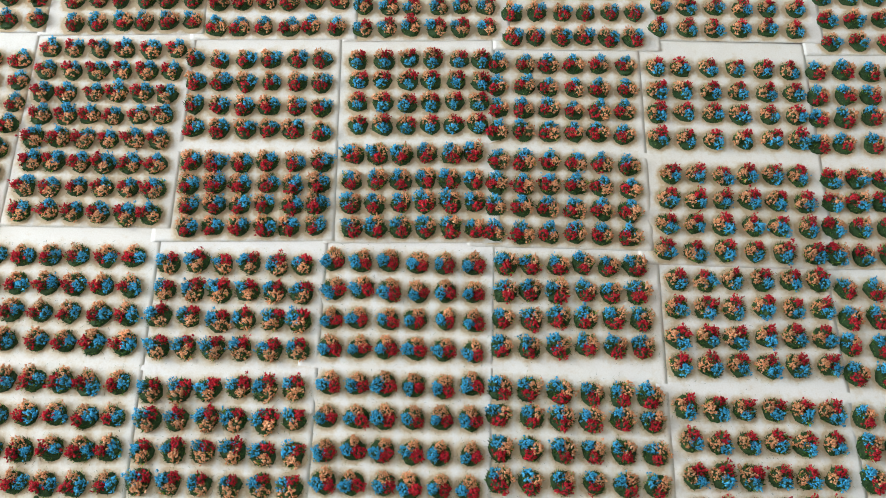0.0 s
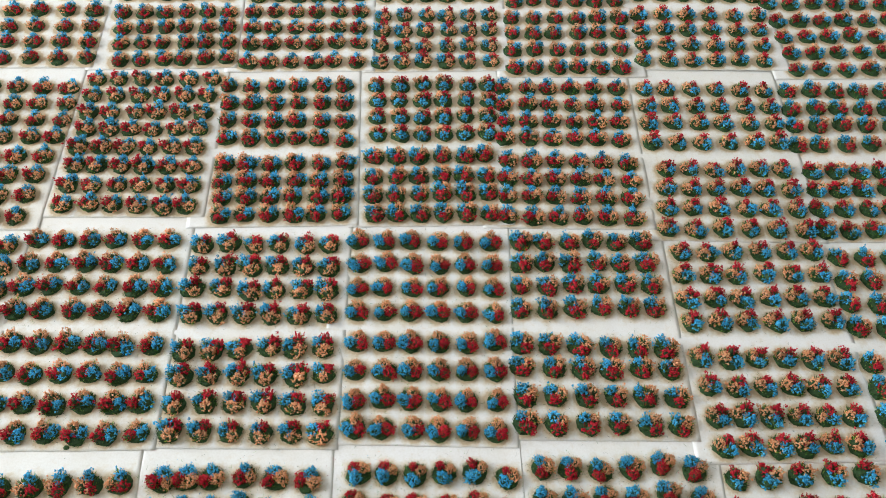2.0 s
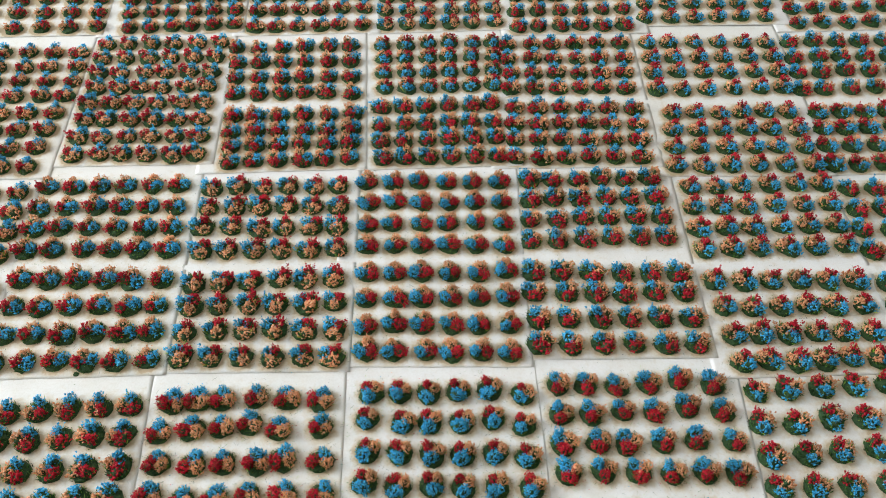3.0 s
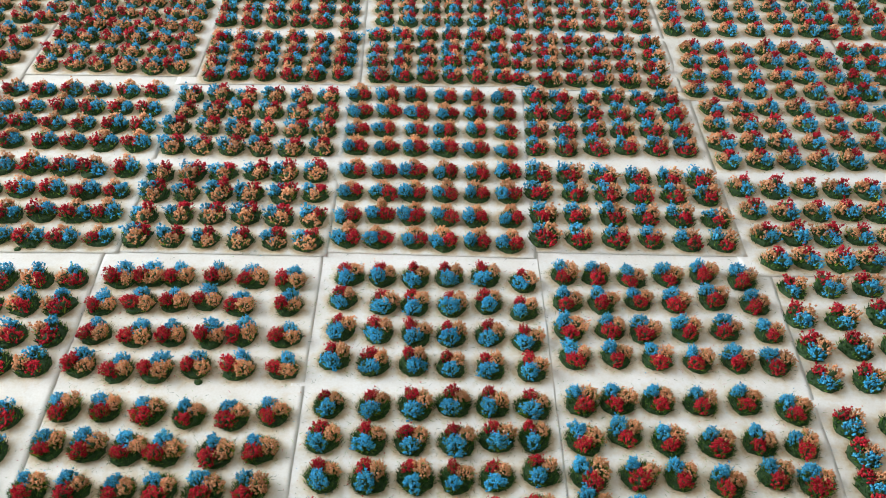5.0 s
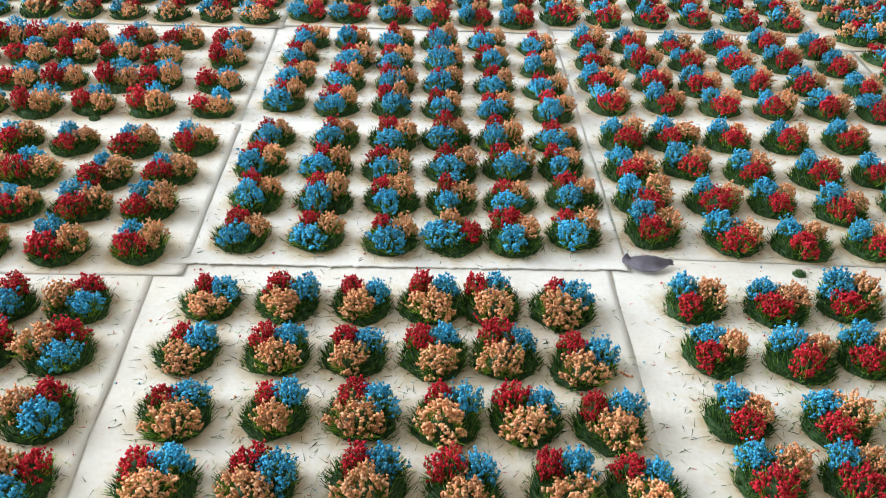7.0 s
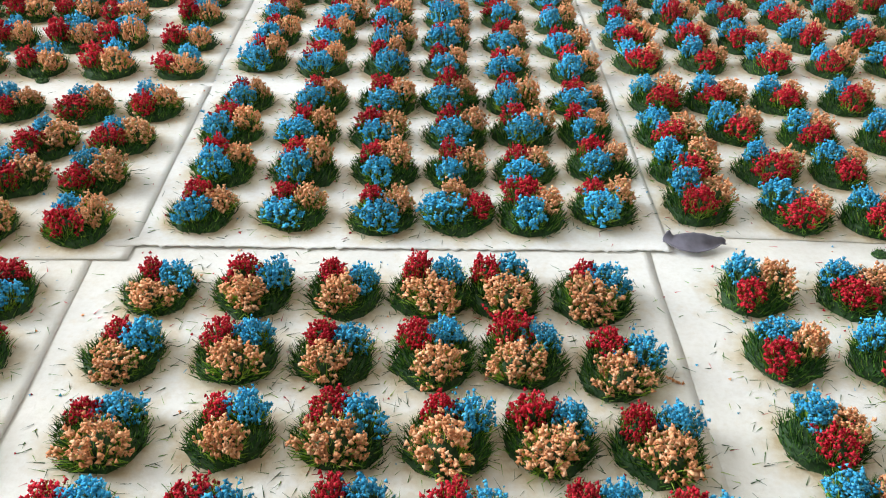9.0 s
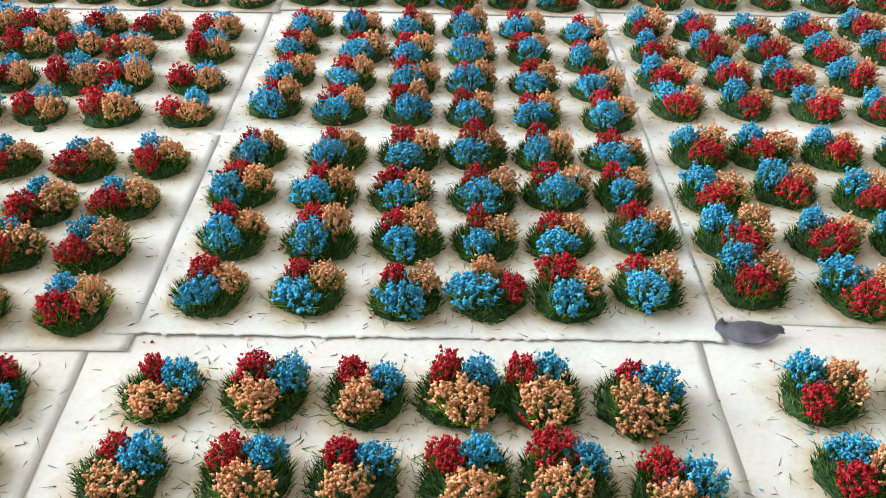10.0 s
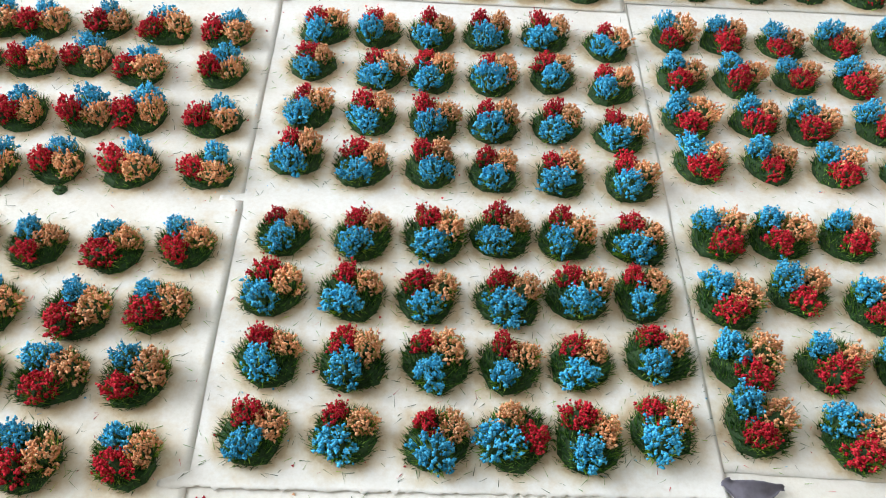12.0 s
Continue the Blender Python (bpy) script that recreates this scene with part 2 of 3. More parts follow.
def cluster(stems, per, size, flank, stalks=True, sprays=0):
    """One coloured head: a bush of green blades, the upper ones coated with foam crumbs. Returns greenery and blossoms."""
    radius, height = rng.uniform(3.1, 3.8), rng.uniform(3.8, 4.8)
    bend = rng.uniform(0, 6.283, 4)
    low = 1.9

    def skin(ang, up, grow):
        uneven = 1 + 0.14 * np.sin(2 * ang + bend[0]) + 0.1 * np.sin(3 * ang + bend[1])
        level = np.sqrt(np.maximum(0, 1 - up ** 2)) * uneven
        return np.stack([radius * level * np.cos(ang), radius * level * np.sin(ang), height * up], 1) * np.reshape(grow, (-1, 1)) + (0, 0, low)

    def blades(ang, up, grow, width):
        tip = skin(ang, up, grow)
        root = np.stack([0.45 * tip[:, 0], 0.45 * tip[:, 1], np.full(len(tip), 1.0)], 1) + rng.normal(0, 0.3, (len(tip), 3)) * (1, 1, 0)
        return spikes(root, tip, rng.uniform(0.09, 0.15, len(tip)) * width), tip, root

    # bare blades on the flanks
    ang = rng.uniform(0, 2 * math.pi, flank)
    bare, *_ = blades(ang, rng.uniform(0, 1, flank) ** 1.3 * 0.75, rng.uniform(0.9, 1.22, flank), 1.2 if flank > 20 else 2.2)
    # coated blades, in bunches, above a ragged rim
    ang, up = rng.uniform(0, 2 * math.pi, stems * 2), 1 - rng.uniform(0, 1, stems * 2) * 0.97
    rim = 0.2 + 0.14 * np.sin(2 * ang + bend[2]) + 0.12 * np.sin(5 * ang + bend[3]) + rng.normal(0, 0.1, stems * 2)
    bunch = np.sin(4 * ang + 9 * up + bend[1]) + np.sin(6 * ang - 7 * up + bend[2])
    keep = np.flatnonzero((up > rim) & (bunch + rng.normal(0, 1.0, stems * 2) > -1.7))[:stems]
    ang, up, n = ang[keep], up[keep], len(keep)
    grow = rng.uniform(0.84, 1.06, n) + 0.05 * bunch[keep]
    grow[rng.uniform(0, 1, n) > 0.93] *= 1.2 if stems > 30 else 1.0
    coated, tip, root = blades(ang, up, grow, 1.0)
    way = tip - root
    way /= np.linalg.norm(way, axis=1)[:, None]
    back = rng.uniform(0, 1, (n * per, 1)) ** 1.3 * 1.8
    centre = np.repeat(tip, per, 0) - np.repeat(way, per, 0) * back + rng.normal(0, 0.17, (n * per, 3))
    bloom = [crumbs(centre, rng.uniform(0.55, 1.3, n * per) * size)]
    if sprays:
        # coated blades seen from farther off: slim coloured strands
        a, u = rng.uniform(0, 2 * math.pi, sprays), 1 - rng.uniform(0, 1, sprays) * 0.85
        _, ends, feet = blades(a, u, rng.uniform(0.88, 1.12, sprays), 1.0)
        bloom.append(spikes(feet + (ends - feet) * 0.35, ends + (ends - feet) * 0.05, rng.uniform(0.22, 0.34, sprays)))
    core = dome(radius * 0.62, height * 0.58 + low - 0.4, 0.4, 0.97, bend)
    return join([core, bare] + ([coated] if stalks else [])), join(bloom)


NEAR_PADS = [grass_pad(760) for _ in range(8)]
MID_PADS = [grass_pad(400) for _ in range(6)]
NEAR_HEADS = [cluster(105, 4, 0.275, 110) for _ in range(12)]
MID_HEADS = [cluster(80, 3, 0.33, 40, sprays=30) for _ in range(8)]
FAR_PADS = [grass_pad(130, 6.8) for _ in range(6)]
DISTANT_PADS = [grass_pad(70, 6.8) for _ in range(6)]
FAR_HEADS = [cluster(43, 2, 0.44, 14, False, 12) for _ in range(10)]
DISTANT_HEADS = [cluster(27, 2, 0.5, 8, False, 8) for _ in range(8)]
COLOURS = (("red", M_RED), ("blue", M_BLUE), ("peach", M_PEACH))
MOUND, CORE = 60, 63  # faces of the mound in each pad, and of the dark core in each head


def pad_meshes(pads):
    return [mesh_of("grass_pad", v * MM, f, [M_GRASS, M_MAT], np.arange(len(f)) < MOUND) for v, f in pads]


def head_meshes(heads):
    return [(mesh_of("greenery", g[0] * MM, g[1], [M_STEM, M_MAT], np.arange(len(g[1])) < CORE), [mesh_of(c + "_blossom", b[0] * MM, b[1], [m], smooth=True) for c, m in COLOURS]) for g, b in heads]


near_meshes = pad_meshes(NEAR_PADS), head_meshes(NEAR_HEADS)
mid_meshes = pad_meshes(MID_PADS), head_meshes(MID_HEADS)


def flower_tuft(x, y, z, angles, sizes, jitter, pads, heads):
    """One tuft, as a thing: a pad of dark grass that carries three coloured heads."""
    tuft = tagged(new("flower_tuft"), "small dark green grass tuft with red, blue and peach blossoms", "flower tuft", "flower tufts on the paper sheets")
    s = random.uniform(0.94, 1.06)
    tuft.matrix_basis = Matrix.Translation((x, y, z)) @ Matrix.Diagonal((s, s, s * random.uniform(0.92, 1.1), 1))
    part("grass_pad", random.choice(pads), tuft, m=pose(0, 0, 0, 0, 0, random.uniform(0, 360)))
    for k in range(3):
        green, blossoms = random.choice(heads)
        head = part("blossom_head", blossoms[k], tuft, ("crimson red", "sky blue", "peach orange")[k] + " foam blossoms", head_pose(angles[k], sizes[k], jitter))
        part("greenery", green, head)
    return tuft


def head_pose(angle, size, jitter):
    a = radians(angle + jitter + random.gauss(0, 7))
    d = random.uniform(3.1, 3.7) * MM
    grow = size * random.uniform(0.92, 1.18)
    return pose(d * math.cos(a), d * math.sin(a), 0, 0, 0, random.uniform(0, 360)) @ Matrix.Diagonal((grow, grow, random.uniform(0.9, 1.12), 1))


def placed(piece, m):
    v, f = piece
    a = np.array(m)
    return v * MM @ a[:3, :3].T + a[:3, 3], f


def tuft_stuff(spots, pads, heads, label):
    """The tufts of a sheet that stays farther off, as one mesh."""
    by = [[], [], [], [], []]
    for x, y, z, jitter, angles, sizes in spots:
        s = random.uniform(0.98, 1.12)
        base = Matrix.Translation((x, y, z)) @ Matrix.Diagonal((s, s, s * random.uniform(0.92, 1.1), 1))
        by[0].append(placed(random.choice(pads), base @ pose(0, 0, 0, 0, 0, random.uniform(0, 360))))
        for k in range(3):
            green, bloom = random.choice(heads)
            m = base @ head_pose(angles[k], 1.05 * sizes[k], jitter)
            by[1].append(placed(green, m))
            by[2 + k].append(placed(bloom, m))
    joined = [join(b) for b in by]
    v, f = join(joined)
    index = np.concatenate([np.full(len(j[1]), k) for k, j in enumerate(joined)])
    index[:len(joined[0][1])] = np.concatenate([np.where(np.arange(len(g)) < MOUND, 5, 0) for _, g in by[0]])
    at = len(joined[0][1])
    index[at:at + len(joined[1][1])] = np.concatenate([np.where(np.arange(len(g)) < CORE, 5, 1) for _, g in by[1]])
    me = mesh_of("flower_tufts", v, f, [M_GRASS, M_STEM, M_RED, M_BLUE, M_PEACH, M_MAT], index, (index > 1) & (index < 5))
    tagged(new("flower_tufts", me), label, "flower tufts", kind="stuff")


# ---- the paper sheets and their tufts, places in millimetres ----
def rows_of(corners, spread=0.5):
    """Four rows of six places between the corner tufts."""
    tl, tr, bl, br = [np.array(c, float) for c in corners]
    rows = []
    for r in range(4):
        w, wave, row = r / 3, rng.normal(0, 0.3), []
        for c in range(6):
            u = c / 5
            p = (tl * (1 - u) + tr * u) * (1 - w) + (bl * (1 - u) + br * u) * w
            row.append((p[0] + rng.normal(0, spread), p[1] + wave + rng.normal(0, spread)))
        rows.append(row)
    return rows


class Sheet:
    """A sheet of backing paper for rows of six tufts, buckled by the glue, its right and front edges lifted."""

    def __init__(self, rows, level, margins=(17, 12, 22, 9), lift=0.05, torn=False):
        tl, tr, bl, br = (np.array(p, float) for p in (rows[0][0], rows[0][5], rows[-1][0], rows[-1][5]))
        ex = (tr - tl) + (br - bl)
        self.ex = ex / np.linalg.norm(ex)
        self.ey = np.array([-self.ex[1], self.ex[0]])
        self.mid, self.level, self.lift, self.torn = (tl + tr + bl + br) / 4, level, lift, torn
        wide = (np.linalg.norm(tr - tl) + np.linalg.norm(br - bl)) / 2
        tall = np.dot((tl + tr - bl - br) / 2, self.ey)
        left, right, top, foot = margins
        self.x0, self.x1, self.y0, self.y1 = -wide / 2 - left, wide / 2 + right, -tall / 2 - foot, tall / 2 + top
        self.seed = rng.uniform(0, 50)
        self.spots = np.array([p for row in rows for p in row])
        # faint fold half-way up a sheet of eight rows
        self.fold = float(np.mean([np.dot(np.array(p) - self.mid, self.ey) for p in rows[3] + rows[4]])) if len(rows) == 8 else None

    def height(self, px, py):
        s = self.seed
        right, left = math.exp(-max(0, self.x1 - px) / 4.5), math.exp(-max(0, px - self.x0) / 4.0)
        foot, top = math.exp(-max(0, py - self.y0) / 3.5), math.exp(-max(0, self.y1 - py) / 3.0)
        free = min(1.0, max(0.0, (self.y1 - 20 - py) / 22))
        z = self.lift * right * free * (0.75 + 0.9 * noise.noise((s, py * 0.021, 1))) + 0.03 * left * free
        z += (0.4 if self.torn else 0.08) * foot * (0.7 + 0.9 * noise.noise((px * 0.04, s, 3))) + 0.05 * top * (0.4 + noise.noise((px * 0.04, s, 4)))
        border = min(1.0, max(0.0, min(self.x1 - px, (px - self.x0) / 2, py - self.y0) / 9))
        z = max(0.0, z) + free * border * (0.2 * noise.noise((px * 0.035, py * 0.035, s)) + 0.07 * noise.noise((px * 0.11, py * 0.11, s)) + 0.13)
        if self.fold is not None:
            z += 0.22 * math.exp(-abs(py - self.fold - 1.2 * noise.noise((px * 0.03, s, 6))) / 1.6)
        return self.level + z

    def on(self, x, y):
        """Height of the paper at a place of the table."""
        d = np.array((x, y)) - self.mid
        return self.height(float(d @ self.ex), float(d @ self.ey))

    def build(self, cell, stain_shade):
        nx, ny = round((self.x1 - self.x0) / cell), round((self.y1 - self.y0) / cell)
        v, f, glue_shade, row = [], [], [], nx + 1
        for j in range(ny + 1):
            for i in range(row):
                px, py = self.x0 + (self.x1 - self.x0) * i / nx, self.y0 + (self.y1 - self.y0) * j / ny
                if j == 0:
                    rag = (0.45, 0.75) if self.torn else (0.3, 0.04)
                    py += rag[0] * noise.noise((px * 0.2, self.seed, 0)) + rag[1] * noise.noise((px * 0.9, self.seed, 3)) + (0.3 * noise.noise((px * 2.3, self.seed, 9)) if self.torn else 0)
                if i == nx:
                    px += 0.4 * noise.noise((py * 0.05, self.seed, 7))
                p = self.mid + self.ex * px + self.ey * py
                v.append((p[0] * MM, p[1] * MM, self.height(px, py) * MM))
                near = np.sort(np.hypot(*(self.spots - p).T))[:2]
                # tan around each tuft: glue stain with its soft shade painted in
                glue_shade.append(stain_shade * math.exp(-(max(0.0, near[0] - 5.5) / 3.2) ** 2) + 0.12 * math.exp(-(near[1] / 10) ** 2))
        for j in range(ny):
            for i in range(nx):
                a = j * row + i
                f.append((a, a + 1, a + row + 1, a + row))
        rim = list(range(row)) + [j * row + nx for j in range(1, ny + 1)] + [ny * row + i for i in range(nx - 1, -1, -1)] + [j * row for j in range(ny - 1, 0, -1)]
        n = len(v)
        v += [(x, y, z - 0.00009) for x, y, z in v]
        f += [tuple(n + a for a in reversed(q)) for q in f]
        f += [(rim[k], rim[k - 1], n + rim[k - 1], n + rim[k]) for k in range(len(rim))]
        me = bpy.data.meshes.new("paper_sheet")
        me.from_pydata(v, [], f)
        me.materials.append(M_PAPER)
        me.polygons.foreach_set("use_smooth", np.r_[np.ones(2 * nx * ny, bool), np.zeros(len(f) - 2 * nx * ny, bool)])
        spread = me.attributes.new("glue_shade", "FLOAT", "POINT")
        spread.data.foreach_set("value", np.r_[glue_shade, glue_shade])
        me.update()
        label = "torn-edged sheet of off-white waxed backing paper with tan glue stains and painted shade" if self.torn else "off-white sheet of waxed backing paper with tan glue stains and painted shade"
        return tagged(new("paper_sheet", me), label, "paper sheet", "paper sheets on the table")


HALVES = []


def sheet(places, half, column, angles, near=False, drift=8, turned=None, first=0, sizes=(1, 1, 1), **more):
    """Half a sheet. places: four corner tufts, or four rows of six. half: how far off it lies, from the near edge of the table."""
    rows = rows_of(places) if len(places[0]) == 2 else places
    HALVES.append((rows, half, column, angles, near, drift, turned or {}, first, sizes, more))


sheet([(-413.6, 451.4), (-313.2, 459.0), (-402.3, 398.6), (-305.0, 405.7)],
      8, 0, (-25, 90, 200), first=2)
sheet([(-400.0, 377.6), (-299.6, 385.2), (-388.7, 324.8), (-291.4, 331.9)],
      7, 0, (-25, 90, 200))
sheet([(-290.7, 458.1), (-212.8, 465.4), (-280.4, 405.1), (-205.2, 413.0)],
      8, 1, (-80, 120, 20), first=2)
sheet([(-278.1, 384.2), (-200.2, 391.5), (-267.8, 331.2), (-192.6, 339.1)],
      7, 1, (-80, 120, 20))
sheet([(-186.4, 467.8), (-106.8, 473.8), (-180.9, 410.9), (-104.6, 417.7)],
      8, 2, (215, 80, -20), first=2)
sheet([(-181.3, 393.0), (-101.7, 399.0), (-175.8, 336.1), (-99.5, 342.9)],
      7, 2, (215, 80, -20))
sheet([(-86.5, 470.0), (-6.3, 476.1), (-84.7, 417.9), (-4.9, 425.0)],
      8, 3, (60, 175, -60), first=2)
sheet([(-84.2, 395.0), (-4.0, 401.1), (-82.4, 342.9), (-2.6, 350.0)],
      7, 3, (60, 175, -60))
sheet([(12.9, 474.7), (94.7, 480.9), (14.7, 420.1), (92.6, 425.8)],
      8, 4, (-90, 20, 120), first=2)
sheet([(12.7, 399.7), (94.5, 405.9), (14.5, 345.1), (92.4, 350.8)],
      7, 4, (-90, 20, 120))
sheet([(112.3, 486.8), (203.9, 491.8), (111.8, 435.0), (201.4, 439.7)],
      8, 5, (80, -30, 195), first=2)
sheet([(110.1, 411.8), (201.7, 416.8), (109.6, 360.0), (199.2, 364.7)],
      7, 5, (80, -30, 195))
sheet([(207.3, 485.6), (295.3, 492.3), (212.8, 432.2), (302.2, 438.7)],
      8, 6, (170, -25, 80), first=2)
sheet([(215.9, 411.1), (303.9, 417.8), (221.4, 357.7), (310.8, 364.2)],
      7, 6, (170, -25, 80))
sheet([(-383.9, 296.5), (-294.0, 301.0), (-377.2, 249.2), (-289.0, 255.0)],
      6, 0, (220, 70, -30))
sheet([(-379.6, 229.7), (-293.0, 238.0), (-376.0, 178.0), (-294.5, 185.5)],
      5, 0, (220, 70, -30))
sheet([(-278.4, 310.9), (-198.3, 316.7), (-272.0, 262.0), (-198.0, 268.0)],
      6, 1, (170, 60, -60))
sheet([(-272.0, 246.0), (-198.0, 251.0), (-268.0, 198.0), (-192.0, 201.0)],
      5, 1, (170, 60, -60))
sheet([(-185.3, 310.7), (-104.8, 316.4), (-177.4, 261.8), (-100.1, 265.5)],
      6, 2, (-100, 20, 130))
sheet([(-175.4, 237.5), (-97.0, 243.7), (-169.2, 195.0), (-95.2, 200.7)],
      5, 2, (-100, 20, 130))
sheet([(-82.0, 319.2), (-4.4, 325.9), (-77.8, 270.7), (-3.8, 277.4)],
      6, 3, (60, -90, 135))
sheet([(-78.0, 250.0), (-5.0, 257.0), (-74.0, 201.1), (-1.2, 206.7)],
      5, 3, (-80, 140, 50))
sheet([(7.0, 323.0), (87.0, 328.0), (8.0, 274.0), (87.0, 278.0)],
      6, 4, (215, 100, -20))
sheet([(10.0, 254.0), (89.0, 256.0), (10.2, 206.5), (89.0, 210.0)],
      5, 4, (215, 100, -20))
sheet([(106.8, 329.8), (192.5, 332.9), (107.7, 277.1), (194.6, 283.0)],
      6, 5, (70, -50, 190))
sheet([(113.9, 252.7), (191.7, 256.9), (111.0, 202.4), (196.7, 207.0)],
      5, 5, (70, -50, 190))
sheet([(210.0, 334.2), (294.1, 340.2), (205.7, 281.1), (291.5, 286.9)],
      6, 6, (-60, 120, 20))
sheet([(212.2, 256.8), (288.8, 263.4), (209.3, 207.8), (288.8, 212.8)],
      5, 6, (140, -50, 30))
sheet([(-371.1, 155.9), (-292.3, 162.9), (-366.7, 107.9), (-287.4, 114.6)],
      4, 0, (220, 60, -30))
sheet([(-363.9, 81.2), (-285.1, 88.2), (-359.5, 33.2), (-280.2, 39.9)],
      3, 0, (220, 60, -30))
sheet([(-275.3, 168.3), (-196.0, 173.3), (-272.5, 118.2), (-191.0, 122.2)],
      4, 1, (200, -10, 100))
sheet([(-267.6, 96.6), (-189.7, 98.9), (-263.2, 40.7), (-184.7, 46.6)],
      3, 1, (200, -10, 100))
sheet([(-175.2, 172.4), (-99.0, 176.3), (-173.0, 121.4), (-94.8, 126.0)],
      4, 2, (60, 160, -70))
sheet([(-171.2, 98.2), (-93.5, 104.6), (-168.5, 48.5), (-88.7, 50.9)],
      3, 2, (60, 160, -70))
sheet([(-81.5, 180.5), (-1.0, 184.2), (-77.3, 127.9), (1.2, 132.5)],
      4, 3, (-30, 200, 85), near=True)
sheet([(-75.9, 107.1), (2.0, 112.7), (-72.3, 55.4), (3.9, 57.0)],
      3, 3, (-30, 200, 85), near=True)
sheet([(17.8, 185.8), (91.5, 190.0), (17.3, 136.7), (96.3, 143.4)],
      4, 4, (-80, 135, 30))
sheet([(17.1, 113.6), (99.9, 115.8), (19.6, 63.4), (103.2, 67.4)],
      3, 4, (-80, 135, 30))
sheet([(115.9, 184.1), (198.6, 190.1), (116.5, 132.8), (198.8, 138.4)],
      4, 5, (70, -50, 180))
sheet([(119.9, 109.6), (198.7, 113.0), (124.7, 55.5), (197.5, 61.1)],
      3, 5, (70, -50, 180))
sheet([(213.3, 185.8), (296.3, 191.0), (213.4, 134.6), (296.8, 139.5)],
      4, 6, (-70, 120, 30))
sheet([(216.0, 112.2), (299.0, 117.0), (216.9, 60.5), (296.2, 64.9)],
      3, 6, (-70, 120, 30))
sheet([(-261.0, 12.1), (-187.2, 19.4), (-260.4, -37.8), (-183.5, -30.8)],
      2, 1, (-60, 100, 200))
sheet([(-257.8, -62.8), (-184.0, -55.5), (-257.2, -112.7), (-180.3, -105.7)],
      1, 1, (-60, 100, 200))
sheet([[(-166.4, 21.1), (-154.0, 22.8), (-141.4, 24.1), (-124.5, 25.9), (-109.1, 25.4), (-92.3, 25.1)],
       [(-168.9, 4.1), (-153.3, 6.8), (-139.1, 8.2), (-125.2, 10.5), (-110.8, 8.0), (-90.4, 10.1)],
       [(-166.0, -12.2), (-149.0, -12.3), (-134.5, -10.9), (-118.7, -10.4), (-106.4, -8.1), (-88.4, -8.1)],
       [(-166.3, -29.1), (-150.3, -30.8), (-135.4, -30.0), (-120.2, -27.0), (-103.6, -26.3), (-85.9, -25.3)]],
      2, 2, (205, 80, -25), near=True)
sheet([[(-164.1, -51.6), (-148.6, -50.2), (-132.2, -50.7), (-116.6, -51.5), (-100.3, -50.6), (-85.4, -48.1)],
       [(-163.8, -68.4), (-149.2, -68.4), (-134.2, -68.3), (-121.1, -68.4), (-102.7, -67.6), (-86.9, -64.9)],
       [(-163.2, -87.3), (-148.4, -86.0), (-132.4, -85.8), (-118.1, -83.9), (-102.6, -83.3), (-86.8, -81.9)],
       [(-163.7, -103.6), (-147.5, -102.3), (-132.0, -101.0), (-118.9, -101.0), (-101.1, -100.1), (-83.8, -98.1)]],
      1, 2, (-115, 120, 15), near=True, lift=0.22, margins=(10, 12, 22, 9))
sheet([[(-67.2, 30.6), (-52.8, 31.3), (-38.2, 31.6), (-23.4, 33.1), (-7.3, 34.8), (9.3, 32.3)],
       [(-67.9, 15.5), (-50.3, 14.2), (-37.1, 14.7), (-21.0, 15.2), (-5.7, 17.9), (9.7, 14.5)],
       [(-66.4, -2.4), (-50.8, -2.6), (-35.1, -2.8), (-20.5, -2.5), (-4.7, -0.9), (11.0, -2.6)],
       [(-66.5, -18.6), (-50.8, -20.3), (-34.6, -18.8), (-19.8, -19.0), (-3.9, -18.5), (12.4, -18.5)]],
      2, 3, (115, -105, 25), near=True, sizes=(0.82, 1.08, 0.9))
sheet([[(-65.0, -42.5), (-47.9, -41.8), (-32.1, -40.1), (-17.6, -38.2), (-3.1, -37.7), (12.7, -37.4)],
       [(-64.7, -58.3), (-48.0, -57.6), (-32.4, -57.0), (-15.5, -56.0), (-0.8, -53.4), (13.1, -52.1)],
       [(-62.3, -74.7), (-45.9, -74.2), (-29.6, -72.8), (-15.1, -72.3), (-0.8, -70.3), (15.0, -67.2)],
       [(-62.2, -91.4), (-45.2, -90.0), (-28.0, -89.8), (-13.6, -88.0), (0.1, -87.3), (14.3, -83.5)]],
      1, 3, (115, -105, 25), near=True, torn=True, lift=0.2, turned={(3, 3): (-25, 195, 85)}, margins=(17, 9.5, 22, 12), sizes=(0.82, 1.08, 0.92))
sheet([[(27.4, 38.6), (41.7, 39.3), (57.6, 38.8), (73.7, 41.3), (89.7, 44.3), (106.7, 41.8)],
       [(28.4, 21.7), (43.2, 22.0), (59.3, 24.8), (75.1, 24.5), (91.7, 28.1), (109.1, 26.0)],
       [(28.3, 4.9), (45.7, 6.6), (59.7, 6.2), (77.2, 7.9), (93.7, 9.5), (111.9, 9.5)],
       [(30.1, -10.4), (46.8, -8.8), (63.3, -8.9), (79.8, -9.0), (95.6, -7.5), (111.0, -7.7)]],
      2, 4, (-95, 125, 20), near=True)
